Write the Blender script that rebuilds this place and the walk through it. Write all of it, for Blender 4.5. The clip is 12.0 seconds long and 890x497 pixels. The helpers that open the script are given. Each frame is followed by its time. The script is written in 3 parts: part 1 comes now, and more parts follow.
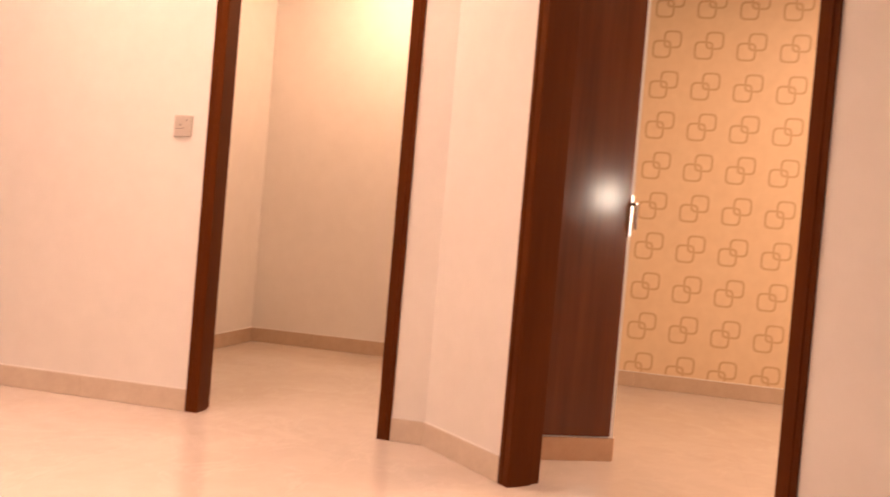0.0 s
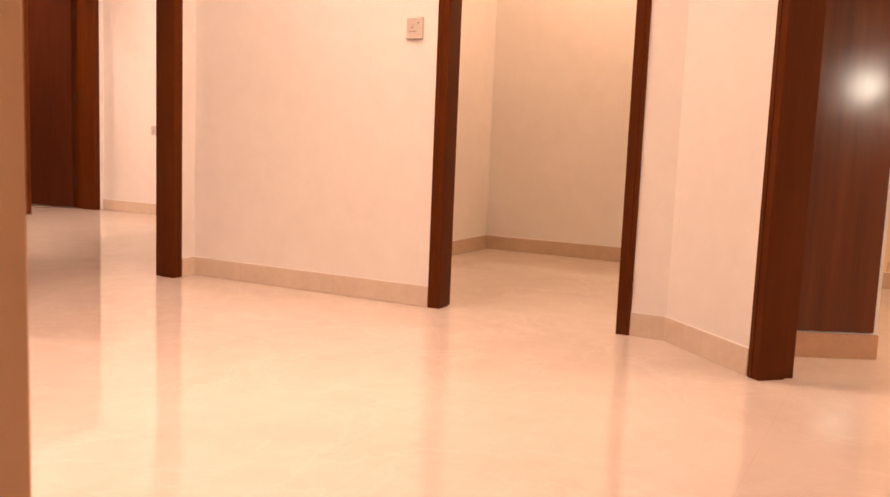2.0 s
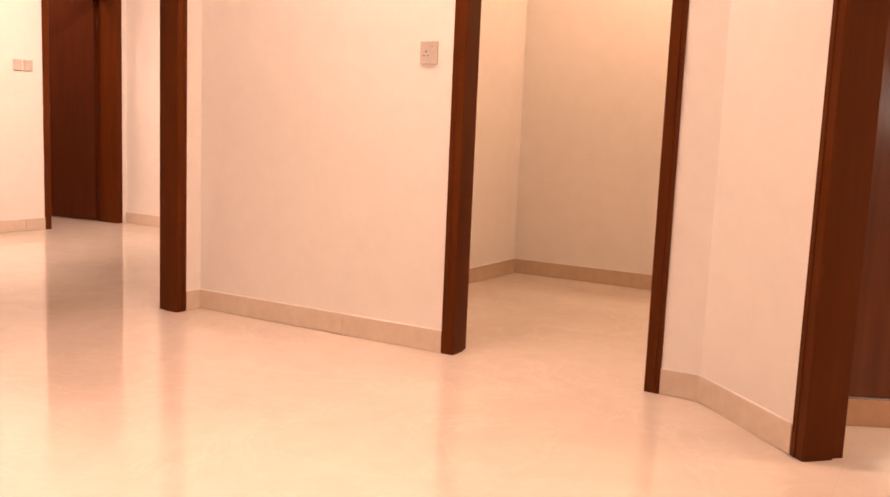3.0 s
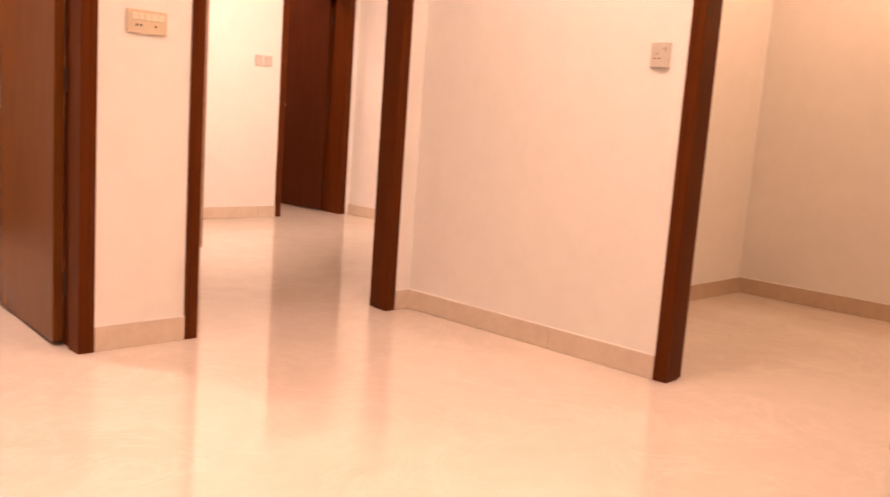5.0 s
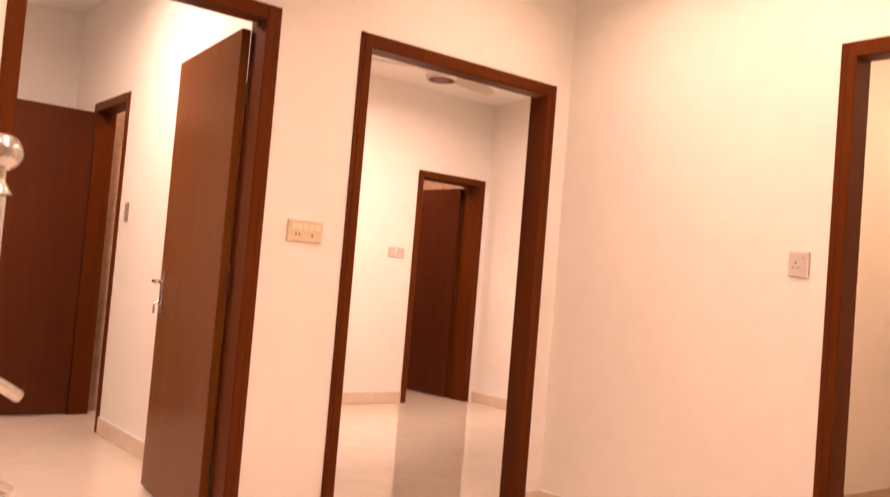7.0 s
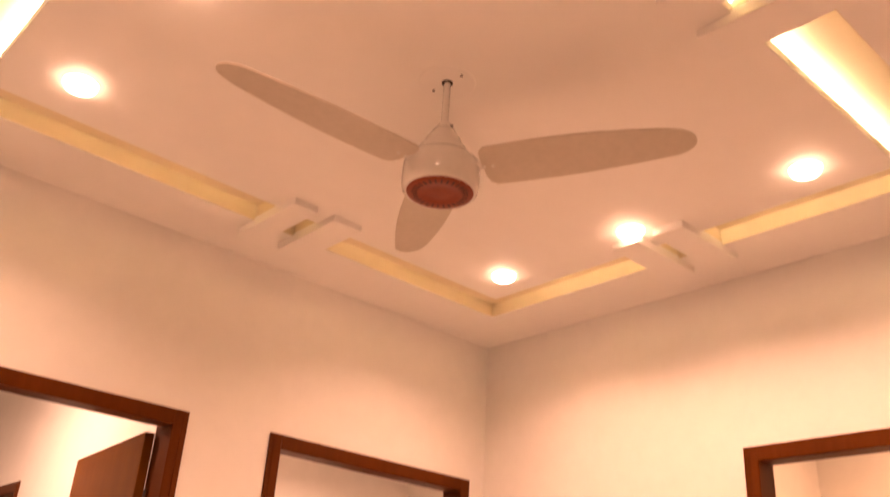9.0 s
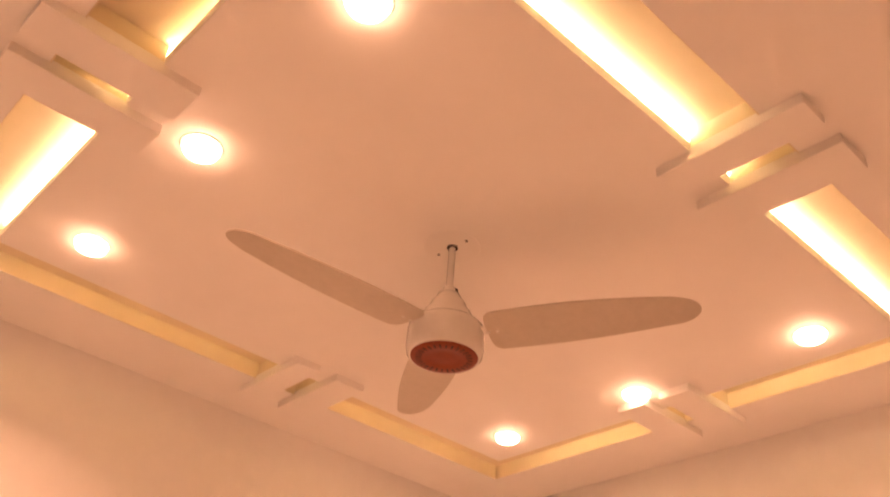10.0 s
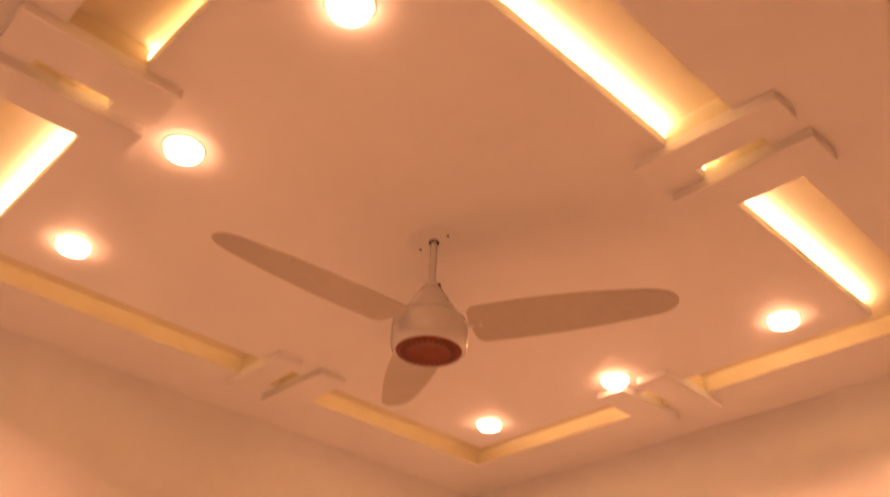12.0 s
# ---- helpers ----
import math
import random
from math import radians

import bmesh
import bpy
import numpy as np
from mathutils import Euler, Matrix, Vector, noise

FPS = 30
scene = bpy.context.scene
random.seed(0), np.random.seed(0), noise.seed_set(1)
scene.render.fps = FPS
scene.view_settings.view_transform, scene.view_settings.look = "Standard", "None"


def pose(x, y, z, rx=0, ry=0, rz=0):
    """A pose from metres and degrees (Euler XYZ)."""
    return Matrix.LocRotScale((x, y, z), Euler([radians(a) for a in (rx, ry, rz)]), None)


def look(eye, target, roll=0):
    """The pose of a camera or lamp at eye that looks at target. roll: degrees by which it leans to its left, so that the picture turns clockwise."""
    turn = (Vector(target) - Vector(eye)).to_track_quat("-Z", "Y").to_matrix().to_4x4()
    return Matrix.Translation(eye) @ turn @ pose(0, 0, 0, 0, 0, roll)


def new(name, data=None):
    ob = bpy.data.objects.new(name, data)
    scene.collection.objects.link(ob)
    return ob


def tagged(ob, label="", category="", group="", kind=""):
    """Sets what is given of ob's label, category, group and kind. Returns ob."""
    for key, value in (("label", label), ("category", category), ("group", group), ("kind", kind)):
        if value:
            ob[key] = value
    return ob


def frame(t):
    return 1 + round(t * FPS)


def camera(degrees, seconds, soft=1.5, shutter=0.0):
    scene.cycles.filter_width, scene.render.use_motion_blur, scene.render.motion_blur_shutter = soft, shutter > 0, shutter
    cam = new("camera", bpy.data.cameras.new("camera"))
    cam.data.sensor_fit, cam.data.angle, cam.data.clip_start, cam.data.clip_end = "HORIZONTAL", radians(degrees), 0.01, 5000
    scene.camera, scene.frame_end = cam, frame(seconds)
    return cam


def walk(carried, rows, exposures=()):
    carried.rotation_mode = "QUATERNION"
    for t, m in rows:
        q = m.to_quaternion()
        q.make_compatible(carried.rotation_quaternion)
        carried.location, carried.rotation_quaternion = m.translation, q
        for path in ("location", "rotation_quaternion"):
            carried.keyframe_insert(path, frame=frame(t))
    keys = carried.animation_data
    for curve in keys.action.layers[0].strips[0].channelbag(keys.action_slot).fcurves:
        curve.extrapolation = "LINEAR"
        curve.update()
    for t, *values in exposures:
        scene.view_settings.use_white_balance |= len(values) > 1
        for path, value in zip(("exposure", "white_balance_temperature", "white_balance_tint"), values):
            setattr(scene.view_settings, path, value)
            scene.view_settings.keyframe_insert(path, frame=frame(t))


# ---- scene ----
cam = camera(53.4, 12.0, 1.5, 0.4)
PATH = [
    (0, (-3.73, -3.53, 0.938), (-1.783, -3.078, 0.898), 4.9),
    (0.5, (-3.771, -3.479, 0.932), (-1.867, -2.884, 0.789), 4.8),
    (1, (-3.755, -3.522, 0.85), (-1.917, -2.7665, 0.628), 3.7),
    (1.5, (-3.728, -3.487, 0.803), (-1.938, -2.632, 0.53), 3.4),
    (2, (-3.7, -3.5, 0.808), (-1.939, -2.584, 0.563), 2.3),
    (2.5, (-3.503, -3.443, 0.873), (-1.752, -2.498, 0.665), 2.7),
    (2.7, (-3.413, -3.438, 0.924), (-1.674, -2.477, 0.695), 2.6),
    (4.5, (-3.238, -3.397, 1.053), (-1.701, -2.15, 0.766), 4.0),
    (5, (-3.185, -3.324, 1.016), (-1.763, -1.948, 0.721), 4.1),
    (5.5, (-3.240, -3.274, 1.006), (-1.931, -1.789, 0.721), 4.7),
    (6, (-3.28, -3.251, 0.989), (-2.043, -1.692, 0.785), 4.6),
    (6.5, (-3.293, -3.279, 1.039), (-2.061, -1.706, 0.968), 5.0),
    (6.7, (-3.303, -3.3, 1.069), (-2.075, -1.721, 1.059), 4.9),
    (8.3, (-3.32, -3.347, 1.244), (-2.104, -1.872, 1.834), 4.3),
    (8.5, (-3.329, -3.344, 1.243), (-2.116, -1.905, 1.918), 4.1),
    (8.6, (-3.321, -3.351, 1.273), (-2.113, -1.919, 1.972), 4.1),
    (8.9, (-3.315, -3.335, 1.308), (-2.114, -1.962, 2.128), 3.7),
    (9.2, (-3.328, -3.331, 1.344), (-2.145, -2.005, 2.261), 3.9),
    (9.5, (-3.306, -3.349, 1.346), (-2.175, -2.046, 2.358), 4.9),
    (10, (-3.342, -3.341, 1.363), (-2.274, -2.095, 2.506), 4.7),
    (10.5, (-3.378, -3.341, 1.37), (-2.378, -2.163, 2.64), 4.9),
    (11, (-3.369, -3.37, 1.396), (-2.435, -2.223, 2.742), 4.5),
    (11.5, (-3.397, -3.365, 1.381), (-2.406, -2.221, 2.688), 2.5),
    (12, (-3.4, -3.361, 1.371), (-2.271, -2.142, 2.485), 2.4),
]
EXPOSURES = [(0, 0.08, 6300, 9), (1.5, 0.11, 6250, 7.5), (2.5, 0.10, 6250, 7.5), (5, 0.06, 6300, 8.5), (6.5, 0.07, 6300, 8), (8.3, 0.05, 6600, 14), (8.6, -0.05, 6900, 17), (8.9, -0.18, 7500, 21), (9.5, -0.28, 8000, 23), (10.0, -0.24, 8500, 26), (10.5, -0.57, 10000, 35), (11, -0.63, 10600, 38), (11.5, -0.63, 10600, 38), (12, -0.62, 10600, 38)]
walk(cam, [(t, look(eye, target, roll)) for t, eye, target, roll in PATH], EXPOSURES)

# ---- exposure, world ----
WORLD = bpy.data.worlds.new("World")
scene.world = WORLD
WORLD.use_nodes = True
WORLD.node_tree.nodes["Background"].inputs[0].default_value = (0.9, 0.8, 0.7, 1)
WORLD.node_tree.nodes["Background"].inputs[1].default_value = 0.02

WARM = (1.0, 0.555, 0.395)
SOFT = (1.0, 0.60, 0.45)
AMBER = (1.0, 0.84, 0.62)
COOL = (0.95, 0.80, 0.74)
H = 2.947            # underside of the ceilings
PANEL = (-2.872, -2.428, -0.49, -0.53)     # floating ceiling panel: x0, y0, x1, y1
TRAY = (-3.08, -2.631, -0.328, -0.351)   # edge of the ring round it
DOWNLIGHTS = [(x, y) for x in (-0.678, -2.645) for y in (-0.764, -1.462, -2.193)]


def area_lamp(name, m, size, watts, colour, spread=180.0, shape="DISK", size_y=None):
    data = bpy.data.lights.new(name, "AREA")
    data.shape, data.size, data.energy, data.color, data.spread = shape, size, watts, colour, radians(spread)
    if size_y:
        data.size_y = size_y
    ob = new(name, data)
    ob.matrix_world = m
    return ob


HALL_WATTS = 14.8
for lx, ly in DOWNLIGHTS:
    area_lamp("downlight_beam", pose(lx, ly, H - 0.034), 0.10, HALL_WATTS, WARM, 138)
# cove strips lie on the floating panel and shine up and out
COVE = 0.072           # depth of the light cove above the ring
CZ = H + 0.030
STRIPS = [(PANEL[0] + 0.017, -2.04, 0.74, 0, 0.28), (PANEL[0] + 0.017, -1.11, 1.10, 0, 8.0), (PANEL[2] - 0.017, -1.485, 1.86, 0, 2.8),
          (-1.686, PANEL[1] + 0.017, 2.34, 90, 14.0), (-1.686, PANEL[3] - 0.017, 2.34, 90, 1.4)]
for cx, cy, ln, turn, watts in STRIPS:
    area_lamp("cove_strip", pose(cx, cy, CZ + 0.005, 180, 0, turn), 0.012, watts, AMBER, 180, "RECTANGLE", ln)
# one ceiling lamp in each room; the 8 W one is fill added for the pier
ROOM_AND_FILL_LAMPS = [((-2.4, 1.5), 66, SOFT), ((0.6, 1.9), 98, SOFT), ((1.75, -1.7), 24, (1.0, 0.49, 0.275)), ((0.6, -4.9), 64, (1.0, 0.53, 0.34)),
              ((1.5, 4.3), 28, WARM), ((-4.6, -4.35), 8, (1.0, 0.52, 0.33)), ((-0.7, 2.8), 22, WARM)]
for (lx, ly), watts, colour in ROOM_AND_FILL_LAMPS:
    area_lamp("room_or_fill_beam", pose(lx, ly, H - 0.038), 0.16, watts, colour, 170)
area_lamp("stairwell_beam", pose(-4.2, -1.6, 4.35), 0.5, 35, COOL)


# ---- materials ----
def material(name):
    m = bpy.data.materials.new(name)
    m.use_nodes = True
    nt = m.node_tree
    return m, nt, nt.nodes["Principled BSDF"]


def link(nt, a, b):
    nt.links.new(a, b)


def node(nt, kind, **props):
    n = nt.nodes.new(kind)
    for k, v in props.items():
        n.inputs[k].default_value = v
    return n


def mottled(name, dark, light, rough=(0.5, 0.6), scale=(3.0, 60.0), bump=0.05, bump_scale=180.0, metal=0.0, stretch=(1, 1, 1), coat=0.0, spec=0.5):
    """Two scales of variation in colour, roughness and fine relief."""
    m, nt, b = material(name)
    tc = nt.nodes.new("ShaderNodeTexCoord")
    mp = nt.nodes.new("ShaderNodeMapping")
    mp.inputs["Scale"].default_value = stretch
    link(nt, tc.outputs["Object"], mp.inputs["Vector"])
    big = node(nt, "ShaderNodeTexNoise", Scale=scale[0], Detail=4.0, Roughness=0.6)
    fine = node(nt, "ShaderNodeTexNoise", Scale=scale[1], Detail=5.0, Roughness=0.65)
    for n in (big, fine):
        link(nt, mp.outputs[0], n.inputs["Vector"])
    add = nt.nodes.new("ShaderNodeMath")
    add.operation = "ADD"
    half = nt.nodes.new("ShaderNodeMath")
    half.operation = "MULTIPLY"
    half.inputs[1].default_value = 0.5
    link(nt, big.outputs[0], add.inputs[0])
    link(nt, fine.outputs[0], add.inputs[1])
    link(nt, add.outputs[0], half.inputs[0])
    ramp = nt.nodes.new("ShaderNodeValToRGB")
    ramp.color_ramp.elements[0].position, ramp.color_ramp.elements[1].position = 0.32, 0.68
    ramp.color_ramp.elements[0].color, ramp.color_ramp.elements[1].color = (*dark, 1), (*light, 1)
    link(nt, half.outputs[0], ramp.inputs[0])
    link(nt, ramp.outputs[0], b.inputs["Base Color"])
    mr = nt.nodes.new("ShaderNodeMapRange")
    mr.inputs["To Min"].default_value, mr.inputs["To Max"].default_value = rough
    link(nt, half.outputs[0], mr.inputs["Value"])
    link(nt, mr.outputs[0], b.inputs["Roughness"])
    b.inputs["Metallic"].default_value = metal
    b.inputs["Coat Weight"].default_value = coat
    b.inputs["Specular IOR Level"].default_value = spec
    b.inputs["Coat Roughness"].default_value = 0.06
    if bump:
        grain = node(nt, "ShaderNodeTexNoise", Scale=bump_scale, Detail=3.0)
        link(nt, mp.outputs[0], grain.inputs["Vector"])
        bp = nt.nodes.new("ShaderNodeBump")
        bp.inputs["Strength"].default_value, bp.inputs["Distance"].default_value = bump, 0.002
        link(nt, grain.outputs[0], bp.inputs["Height"])
        link(nt, bp.outputs[0], b.inputs["Normal"])
    return m


PAINT = mottled("wall_paint", (0.76, 0.745, 0.71), (0.82, 0.805, 0.77), (0.42, 0.55), (1.3, 9.0), 0.12, 140.0)
CEIL = mottled("ceiling_paint", (0.83, 0.815, 0.78), (0.87, 0.855, 0.82), (0.5, 0.62), (1.1, 7.0), 0.06, 120.0)
COVECREAM = mottled("cream_cove", (0.71, 0.615, 0.44), (0.77, 0.675, 0.50), (0.5, 0.62), (1.5, 9.0), 0.06, 120.0)
# skirting tile browned to hold the shade below the wooden panel
SHADETILE = mottled("shaded_skirting_tile", (0.50, 0.30, 0.18), (0.58, 0.37, 0.23), (0.16, 0.3), (5.0, 28.0), 0.03, 90.0)
# same tile with the rooms' orange light mixed into its colour
WARMLITTILE = mottled("warm_lit_skirting_tile", (0.50, 0.38, 0.27), (0.58, 0.455, 0.335), (0.16, 0.3), (5.0, 28.0), 0.03, 90.0)
TRIMTILE = mottled("skirting_tile", (0.60, 0.505, 0.41), (0.69, 0.60, 0.49), (0.16, 0.3), (5.0, 28.0), 0.03, 90.0)
WOOD = mottled("dark_polished_wood", (0.080, 0.019, 0.003), (0.108, 0.028, 0.005), (0.28, 0.42), (1.2, 6.0), 0.03, 60.0, stretch=(7, 7, 0.5), spec=0.07)
LEAFWOOD = mottled("door_leaf_veneer", (0.125, 0.040, 0.007), (0.165, 0.056, 0.010), (0.20, 0.32), (1.1, 3.5), 0.02, 60.0, stretch=(2.5, 2.5, 0.6), spec=0.12)
# the leaf veneer again, darkened for the weaker light on doors 5 and 7
SHADELEAF = mottled("shaded_door_leaf_veneer", (0.060, 0.016, 0.006), (0.090, 0.026, 0.009), (0.24, 0.36), (1.0, 5.0), 0.02, 60.0, stretch=(5, 5, 0.5), spec=0.08)
PANELWOOD = mottled("glossy_dark_panel", (0.080, 0.018, 0.005), (0.150, 0.040, 0.012), (0.12, 0.16), (0.8, 3.0), 0.01, 60.0, stretch=(6, 6, 0.3), spec=0.3, coat=0.06)
STEEL = mottled("polished_steel", (0.62, 0.60, 0.58), (0.75, 0.73, 0.71), (0.12, 0.22), (8.0, 90.0), 0.0, metal=1.0)
PLASTIC = mottled("switch_plastic", (0.58, 0.50, 0.36), (0.66, 0.57, 0.43), (0.3, 0.4), (9.0, 60.0), 0.0)
SOCKETGREY = mottled("socket_plastic", (0.50, 0.46, 0.41), (0.57, 0.53, 0.48), (0.3, 0.4), (9.0, 60.0), 0.0)
ROCKER = mottled("rocker_plastic", (0.70, 0.63, 0.49), (0.76, 0.69, 0.55), (0.3, 0.4), (9.0, 60.0), 0.0)
GREYPLATE = mottled("grey_switch_plastic", (0.20, 0.17, 0.14), (0.27, 0.23, 0.19), (0.3, 0.4), (9.0, 60.0), 0.0)
DARKHOLE = mottled("dark_slot", (0.02, 0.015, 0.012), (0.05, 0.035, 0.03), (0.5, 0.7), (9.0, 60.0), 0.0)
MARBLE = mottled("stair_marble", (0.62, 0.57, 0.50), (0.74, 0.70, 0.63), (0.12, 0.25), (3.0, 22.0), 0.02, 60.0)
BATHTILE = mottled("bathroom_tile", (0.28, 0.19, 0.12), (0.52, 0.39, 0.28), (0.15, 0.3), (7.0, 40.0), 0.03, 60.0)
ENAMEL = mottled("fan_enamel", (0.74, 0.72, 0.68), (0.80, 0.78, 0.74), (0.10, 0.18), (6.0, 40.0), 0.0, coat=0.6)
BLADE = mottled("fan_blade_paint", (0.50, 0.45, 0.37), (0.57, 0.51, 0.43), (0.34, 0.46), (5.0, 40.0), 0.02, 90.0)
COPPER = mottled("fan_copper_cap", (0.20, 0.035, 0.015), (0.30, 0.06, 0.025), (0.28, 0.4), (9.0, 60.0), 0.0, metal=0.5)
GREYEDGE = mottled("grey_edge_strip", (0.50, 0.50, 0.52), (0.58, 0.58, 0.60), (0.5, 0.6), (4.0, 30.0), 0.04, 90.0)
# white wall with the orange light on the pier put into its colour
ORANGELIT = mottled("orange_lit_wall", (0.73, 0.47, 0.27), (0.79, 0.53, 0.31), (0.42, 0.55), (1.3, 9.0), 0.1, 140.0)
DAMP = mottled("brown_dado_paint", (0.52, 0.28, 0.14), (0.58, 0.33, 0.18), (0.4, 0.55), (4.0, 30.0), 0.08, 90.0)


def floor_material():
    """Polished porcelain: cream ground, faint cloudy veins, hairline joints."""
    m, nt, b = material("polished_porcelain")
    tc = nt.nodes.new("ShaderNodeTexCoord")
    big = node(nt, "ShaderNodeTexNoise", Scale=0.9, Detail=6.0, Roughness=0.62, Distortion=0.8)
    fine = node(nt, "ShaderNodeTexNoise", Scale=7.0, Detail=6.0, Roughness=0.7, Distortion=0.5)
    for n in (big, fine):
        link(nt, tc.outputs["Object"], n.inputs["Vector"])
    ramp = nt.nodes.new("ShaderNodeValToRGB")
    e = ramp.color_ramp.elements
    e[0].position, e[1].position = 0.40, 0.60
    e[0].color, e[1].color = (0.595, 0.534, 0.465, 1), (0.66, 0.60, 0.532, 1)
    mix = nt.nodes.new("ShaderNodeMath")
    mix.operation = "MULTIPLY_ADD"
    mix.inputs[1].default_value = 0.35
    link(nt, fine.outputs[0], mix.inputs[0])
    scl = nt.nodes.new("ShaderNodeMath")
    scl.operation = "MULTIPLY"
    scl.inputs[1].default_value = 0.65
    link(nt, big.outputs[0], scl.inputs[0])
    link(nt, scl.outputs[0], mix.inputs[2])
    link(nt, mix.outputs[0], ramp.inputs[0])
    brick = node(nt, "ShaderNodeTexBrick", Scale=1.0)
    brick.offset = 0.0
    brick.inputs["Brick Width"].default_value, brick.inputs["Row Height"].default_value = 0.8, 0.8
    brick.inputs["Mortar Size"].default_value, brick.inputs["Mortar Smooth"].default_value = 0.0012, 0.4
    brick.inputs["Color1"].default_value = brick.inputs["Color2"].default_value = (1, 1, 1, 1)
    brick.inputs["Mortar"].default_value = (0.93, 0.92, 0.9, 1)
    link(nt, tc.outputs["Object"], brick.inputs["Vector"])
    mul = nt.nodes.new("ShaderNodeMix")
    mul.data_type, mul.blend_type = "RGBA", "MULTIPLY"
    mul.inputs[0].default_value = 1.0
    vein_w = node(nt, "ShaderNodeTexNoise", Scale=1.7, Detail=7.0, Roughness=0.6, Distortion=1.6)
    link(nt, tc.outputs["Object"], vein_w.inputs["Vector"])
    vein = nt.nodes.new("ShaderNodeValToRGB")
    ve = vein.color_ramp.elements
    ve[0].position, ve[1].position = 0.478, 0.522
    ve[0].color = ve[1].color = (0, 0, 0, 1)
    mid = ve.new(0.5)
    mid.color = (1, 1, 1, 1)
    link(nt, vein_w.outputs[0], vein.inputs[0])
    gate = nt.nodes.new("ShaderNodeMath")
    gate.operation = "MULTIPLY"
    link(nt, vein.outputs[0], gate.inputs[0])
    link(nt, fine.outputs[0], gate.inputs[1])
    veined = nt.nodes.new("ShaderNodeMix")
    veined.data_type = "RGBA"
    link(nt, gate.outputs[0], veined.inputs[0])
    link(nt, ramp.outputs[0], veined.inputs[6])
    veined.inputs[7].default_value = (0.682, 0.624, 0.557, 1)
    link(nt, veined.outputs[2], mul.inputs[6])
    link(nt, brick.outputs["Color"], mul.inputs[7])
    link(nt, mul.outputs[2], b.inputs["Base Color"])
    mr = nt.nodes.new("ShaderNodeMapRange")
    mr.inputs["To Min"].default_value, mr.inputs["To Max"].default_value = 0.015, 0.04
    link(nt, fine.outputs[0], mr.inputs["Value"])
    link(nt, mr.outputs[0], b.inputs["Roughness"])
    b.inputs["IOR"].default_value = 1.53
    wav = node(nt, "ShaderNodeTexNoise", Scale=2.2, Detail=2.0)
    link(nt, tc.outputs["Object"], wav.inputs["Vector"])
    bp = nt.nodes.new("ShaderNodeBump")
    bp.inputs["Strength"].default_value, bp.inputs["Distance"].default_value = 0.03, 0.003
    link(nt, wav.outputs[0], bp.inputs["Height"])
    link(nt, bp.outputs[0], b.inputs["Normal"])
    return m


def wallpaper_material():
    """Cream paper with pairs of overlapping embossed squares, 27 cm apart."""
    m, nt, b = material("patterned_wallpaper")
    tc = nt.nodes.new("ShaderNodeTexCoord")
    sep = nt.nodes.new("ShaderNodeSeparateXYZ")
    link(nt, tc.outputs["Object"], sep.inputs[0])

    def mth(op, a, c=None):
        n = nt.nodes.new("ShaderNodeMath")
        n.operation = op
        for i, v in enumerate((a, c)):
            if v is None:
                continue
            if isinstance(v, (int, float)):
                n.inputs[i].default_value = v
            else:
                link(nt, v, n.inputs[i])
        return n.outputs[0]

    u = mth("MULTIPLY", mth("SUBTRACT", mth("FRACT", mth("DIVIDE", mth("ADD", sep.outputs[1], 9.319), 0.27)), 0.5), 0.27)
    v = mth("MULTIPLY", mth("SUBTRACT", mth("FRACT", mth("DIVIDE", mth("ADD", sep.outputs[2], 0.26), 0.27)), 0.5), 0.27)

    def ring(cx, cy, r, w):
        du, dv = mth("ABSOLUTE", mth("SUBTRACT", u, cx)), mth("ABSOLUTE", mth("SUBTRACT", v, cy))
        d = mth("POWER", mth("ADD", mth("POWER", du, 4.0), mth("POWER", dv, 4.0)), 0.25)
        e = mth("ABSOLUTE", mth("SUBTRACT", d, r))
        soft = mth("SUBTRACT", 1.0, mth("DIVIDE", e, w))
        return mth("MINIMUM", mth("MAXIMUM", mth("MULTIPLY", soft, 1.7), 0.0), 1.0)

    line = mth("MAXIMUM", ring(-0.034, 0.034, 0.053, 0.010), ring(0.033, -0.033, 0.055, 0.010))
    noise_n = node(nt, "ShaderNodeTexNoise", Scale=14.0, Detail=4.0)
    link(nt, tc.outputs["Object"], noise_n.inputs["Vector"])
    ground = nt.nodes.new("ShaderNodeValToRGB")
    ground.color_ramp.elements[0].color, ground.color_ramp.elements[1].color = (0.68, 0.52, 0.32, 1), (0.78, 0.62, 0.41, 1)
    link(nt, noise_n.outputs[0], ground.inputs[0])
    mix = nt.nodes.new("ShaderNodeMix")
    mix.data_type = "RGBA"
    link(nt, line, mix.inputs[0])
    link(nt, ground.outputs[0], mix.inputs[6])
    mix.inputs[7].default_value = (0.56, 0.39, 0.21, 1)
    link(nt, mix.outputs[2], b.inputs["Base Color"])
    b.inputs["Roughness"].default_value = 0.5
    bp = nt.nodes.new("ShaderNodeBump")
    bp.inputs["Strength"].default_value, bp.inputs["Distance"].default_value = 0.4, 0.002
    link(nt, line, bp.inputs["Height"])
    link(nt, bp.outputs[0], b.inputs["Normal"])
    return m


def lamp_material(name, colour, strength):
    m, nt, b = material(name)
    b.inputs["Base Color"].default_value = (0.9, 0.9, 0.9, 1)
    b.inputs["Emission Color"].default_value = (*colour, 1)
    b.inputs["Emission Strength"].default_value = strength
    return m


FLOOR = floor_material()
PAPER = wallpaper_material()
GLOW = lamp_material("lamp_diffuser", (1.0, 0.60, 0.42), 32.0)
ROOMGLOW = lamp_material("room_lamp_diffuser", (1.0, 0.66, 0.46), 70.0)
GLOBE = lamp_material("lamp_globe", (1.0, 0.8, 0.62), 85.0)
